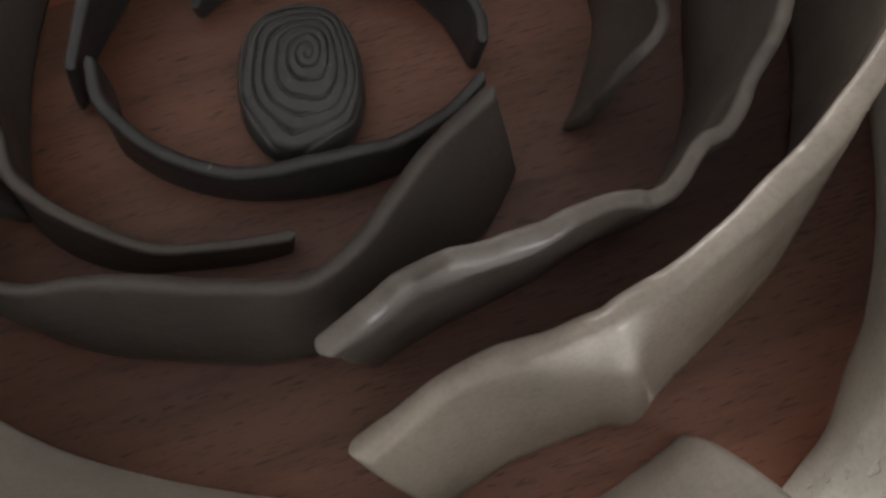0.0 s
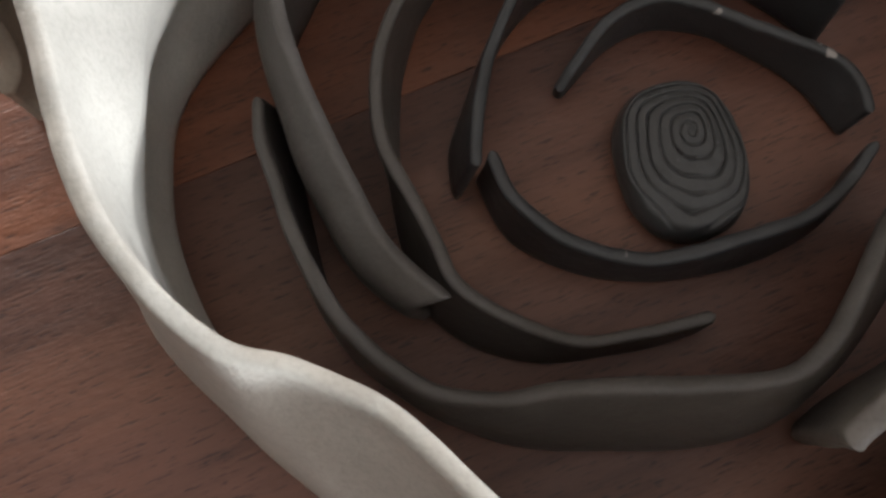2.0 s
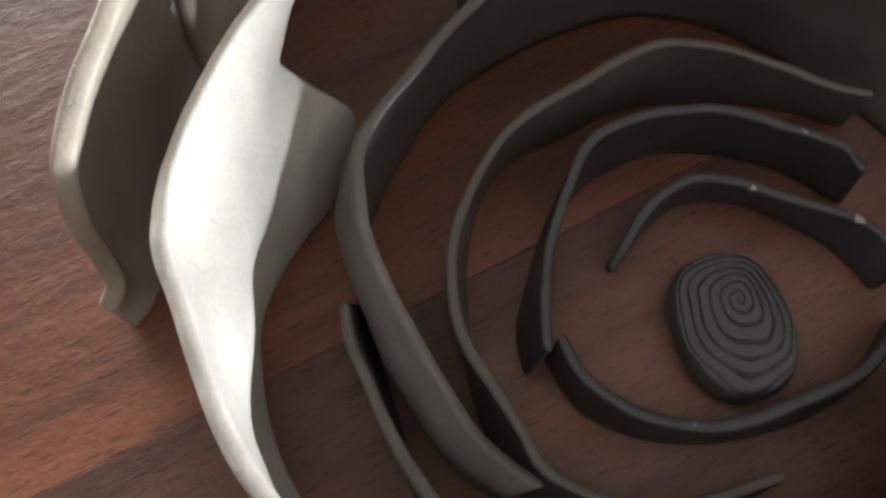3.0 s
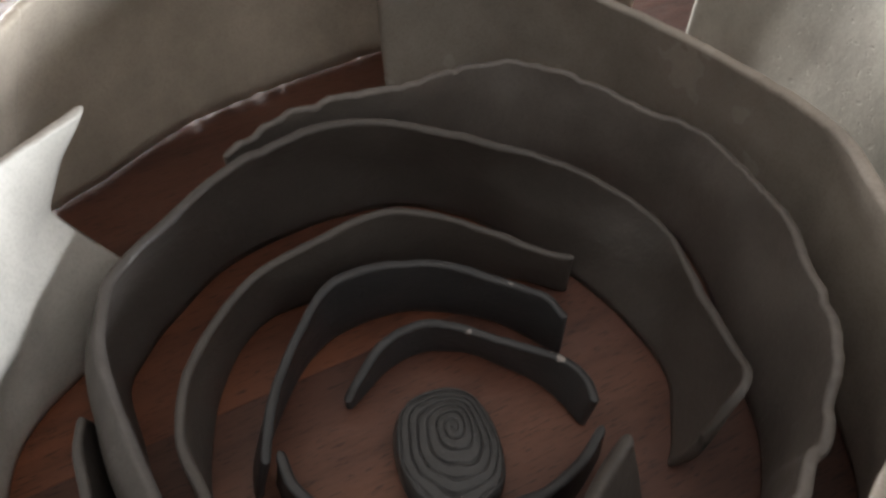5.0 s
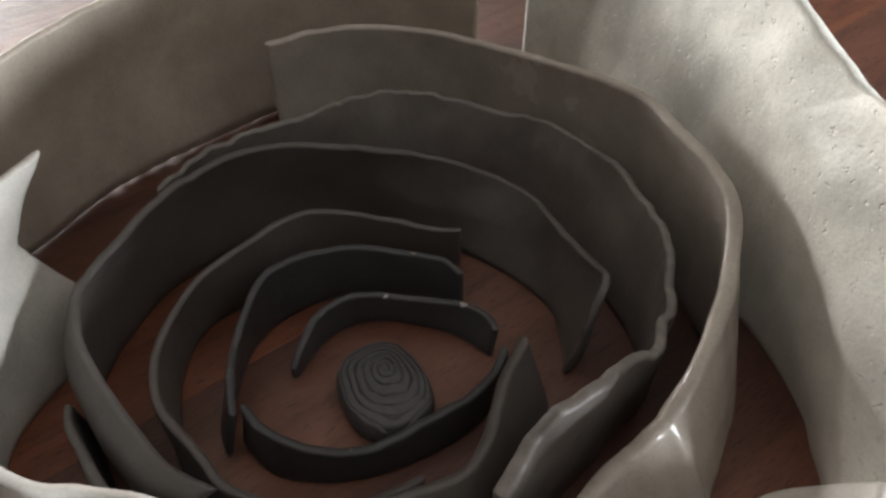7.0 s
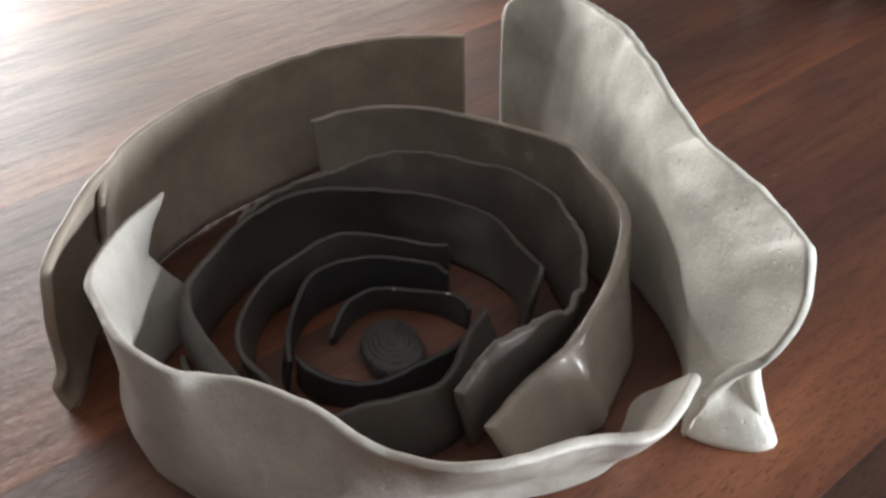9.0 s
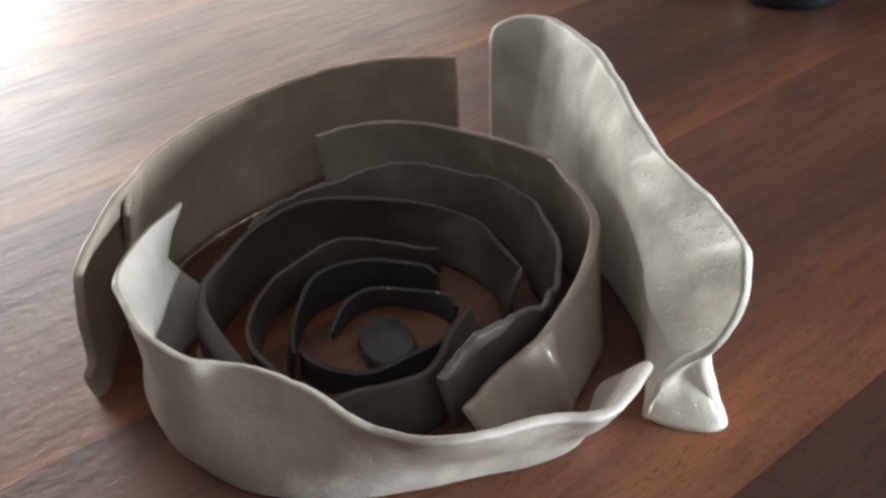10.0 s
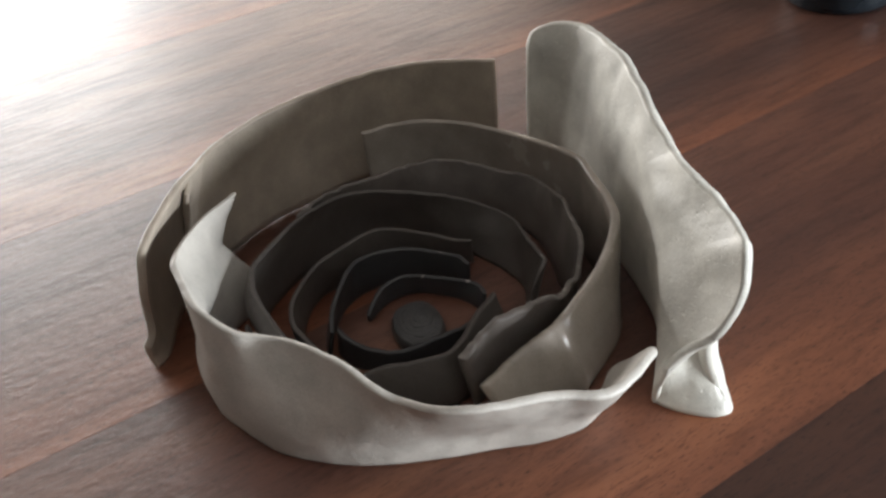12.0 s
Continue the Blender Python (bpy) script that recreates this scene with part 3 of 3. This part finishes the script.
petal("tall off-white clay petal folded into an outward lobe, pitted",
      [(11.2, 14.2), (12.6, 13.2), (13.3, 10.0), (13.3, 6.0), (13.1, 2.0), (13.0, -1.0), (12.8, -3.5), (12.2, -6.2), (11.6, -7.5), (11.0, -8.7), (10.3, -9.5), (9.8, -10.0)],
      [(11.5, 13.9, 9.5), (11.9, 13.9, 10.5), (13.2, 13.5, 11.0), (14.4, 12.0, 11.3), (14.9, 9.5, 11.4), (14.9, 6.0, 11.4), (14.3, 1.5, 10.9), (14.0, -2.3, 9.8), (13.75, -3.9, 9.9), (13.9, -5.5, 9.9), (14.1, -7.5, 9.5), (13.9, -9.6, 9.3), (13.6, -10.7, 9.2), (13.4, -11.3, 7.8), (12.8, -11.6, 6.4), (12.0, -11.2, 5.0), (10.8, -10.7, 4.0), (9.9, -10.5, 3.0)],
      CLAY_PITTED, thick=(0.4, 0.55, 0.65, 0.6, 0.65, 0.5, 0.45), rough=1.5, seed=11.0, rows=28, crease=(0.0, 0.0, 0.1, 0.4, 0.8, 1.0, 1.0, 0.8),
      between=[[(11.3, 14.1, 5.2), (12.9, 13.4, 5.6), (14.0, 10.0, 6.0), (14.0, 6.0, 6.0), (13.7, 2.0, 6.0), (13.4, -1.2, 5.9), (12.9, -3.4, 5.5), (12.3, -5.2, 4.9), (11.6, -6.7, 4.3), (11.1, -7.7, 3.4), (10.7, -8.6, 2.6), (10.2, -9.5, 2.0), (9.8, -10.2, 1.4)],
               [(11.4, 14.0, 7.6), (12.4, 13.7, 8.2), (13.9, 12.0, 8.7), (14.4, 9.0, 8.9), (14.3, 5.0, 8.8), (13.8, 1.0, 8.5), (13.3, -2.2, 8.0), (13.0, -4.2, 7.6), (12.9, -6.3, 7.1), (12.8, -8.0, 6.4), (12.5, -9.4, 5.5), (11.9, -10.3, 4.5), (10.9, -10.5, 3.3), (9.9, -10.4, 2.3)]])
petal("greige clay petal standing outside the ring, low at one end",
      [(-12.9, 9.9), (-13.6, 8.2), (-14.2, 6.4), (-14.5, 5.0), (-14.7, 3.6), (-15.0, 2.6), (-15.5, 2.0)],
      [(-10.6, 10.6, 8.2), (-11.8, 8.2, 8.3), (-12.8, 6.2, 8.1), (-13.7, 4.2, 7.7), (-14.2, 2.8, 7.2), (-14.6, 2.5, 5.6), (-14.9, 2.6, 3.8), (-15.1, 2.4, 2.4), (-15.6, 2.0, 1.6)],
      CLAY_PALE, thick=(0.36, 0.45, 0.5, 0.5, 0.5), bow=(0.4, 0.5, 0.2), seed=12.0)
petal("small off-white clay petal tip pinched into a wedge",
      [(9.9, -9.7), (10.2, -10.4), (11.2, -11.3), (12.2, -11.8), (12.9, -11.8), (13.2, -11.2), (13.2, -10.0)],
      [(10.6, -9.7, 2.0), (11.2, -9.6, 3.0), (11.8, -9.8, 3.7), (12.2, -10.2, 4.0), (12.5, -10.2, 4.3), (12.7, -10.0, 4.5), (12.8, -9.6, 4.5)],
      CLAY_PITTED, thick=0.5, bow=(0.1, -0.5, -0.9, 0.1), rough=3.0, seed=13.0)


def dark_pot():
    """A dark glazed round pot far back on the table."""
    outline = [(0.0, 0.0), (4.3, 0.0), (4.7, 0.25), (4.9, 0.8), (5.0, 2.5), (5.1, 6.0), (5.0, 9.5), (4.6, 10.8), (4.2, 11.4), (4.3, 12.0), (4.0, 12.0), (3.9, 11.2), (4.3, 10.4), (4.6, 6.0), (4.4, 1.2), (0.0, 0.9)]
    n, verts, faces = 64, [], []
    for r, z in outline:
        verts += [(r * 0.01 * math.cos(2 * math.pi * j / n), r * 0.01 * math.sin(2 * math.pi * j / n), z * 0.01) for j in range(n)]
    for i in range(len(outline) - 1):
        faces += [(i * n + j, i * n + (j + 1) % n, (i + 1) * n + (j + 1) % n, (i + 1) * n + j) for j in range(n)]
    ob = new("pot", mesh_of("pot", verts, faces, GLASSY))
    ob.location = (0.478, 0.315, 0.0)
    return tagged(ob, "dark blue-black glossy round pot on the table", "pot")


dark_pot()


def window_unit(name, where, turn, wide, high):
    """A plain painted window frame and its sill."""
    root = new(name)
    root.matrix_world = pose(*where, 0, 0, turn)
    tagged(root, "white-painted window letting in daylight", "window", kind="structure")
    for x, z, w, h in ((0, 0.03, wide, 0.06), (0, high - 0.03, wide, 0.06), (-wide / 2 + 0.03, high / 2, 0.06, high - 0.12), (wide / 2 - 0.03, high / 2, 0.06, high - 0.12)):
        box("frame_bar", (w, 0.06, h), (x, 0, z), FRAME, root, 0.004)
    box("window_sill", (wide + 0.1, 0.10, 0.03), (0, -0.12, -0.02), FRAME, root, 0.004)
    return root


window_unit("window_1", (-1.26, 2.46, 0.11), 0, 1.62, 0.52)
window_unit("window_2", (2.66, -1.75, 0.10), -90, 1.30, 0.42)
# unseen window, added only to surround the dim back lamp
window_unit("added_window", (0.20, 2.46, 0.11), 0, 1.12, 0.52)
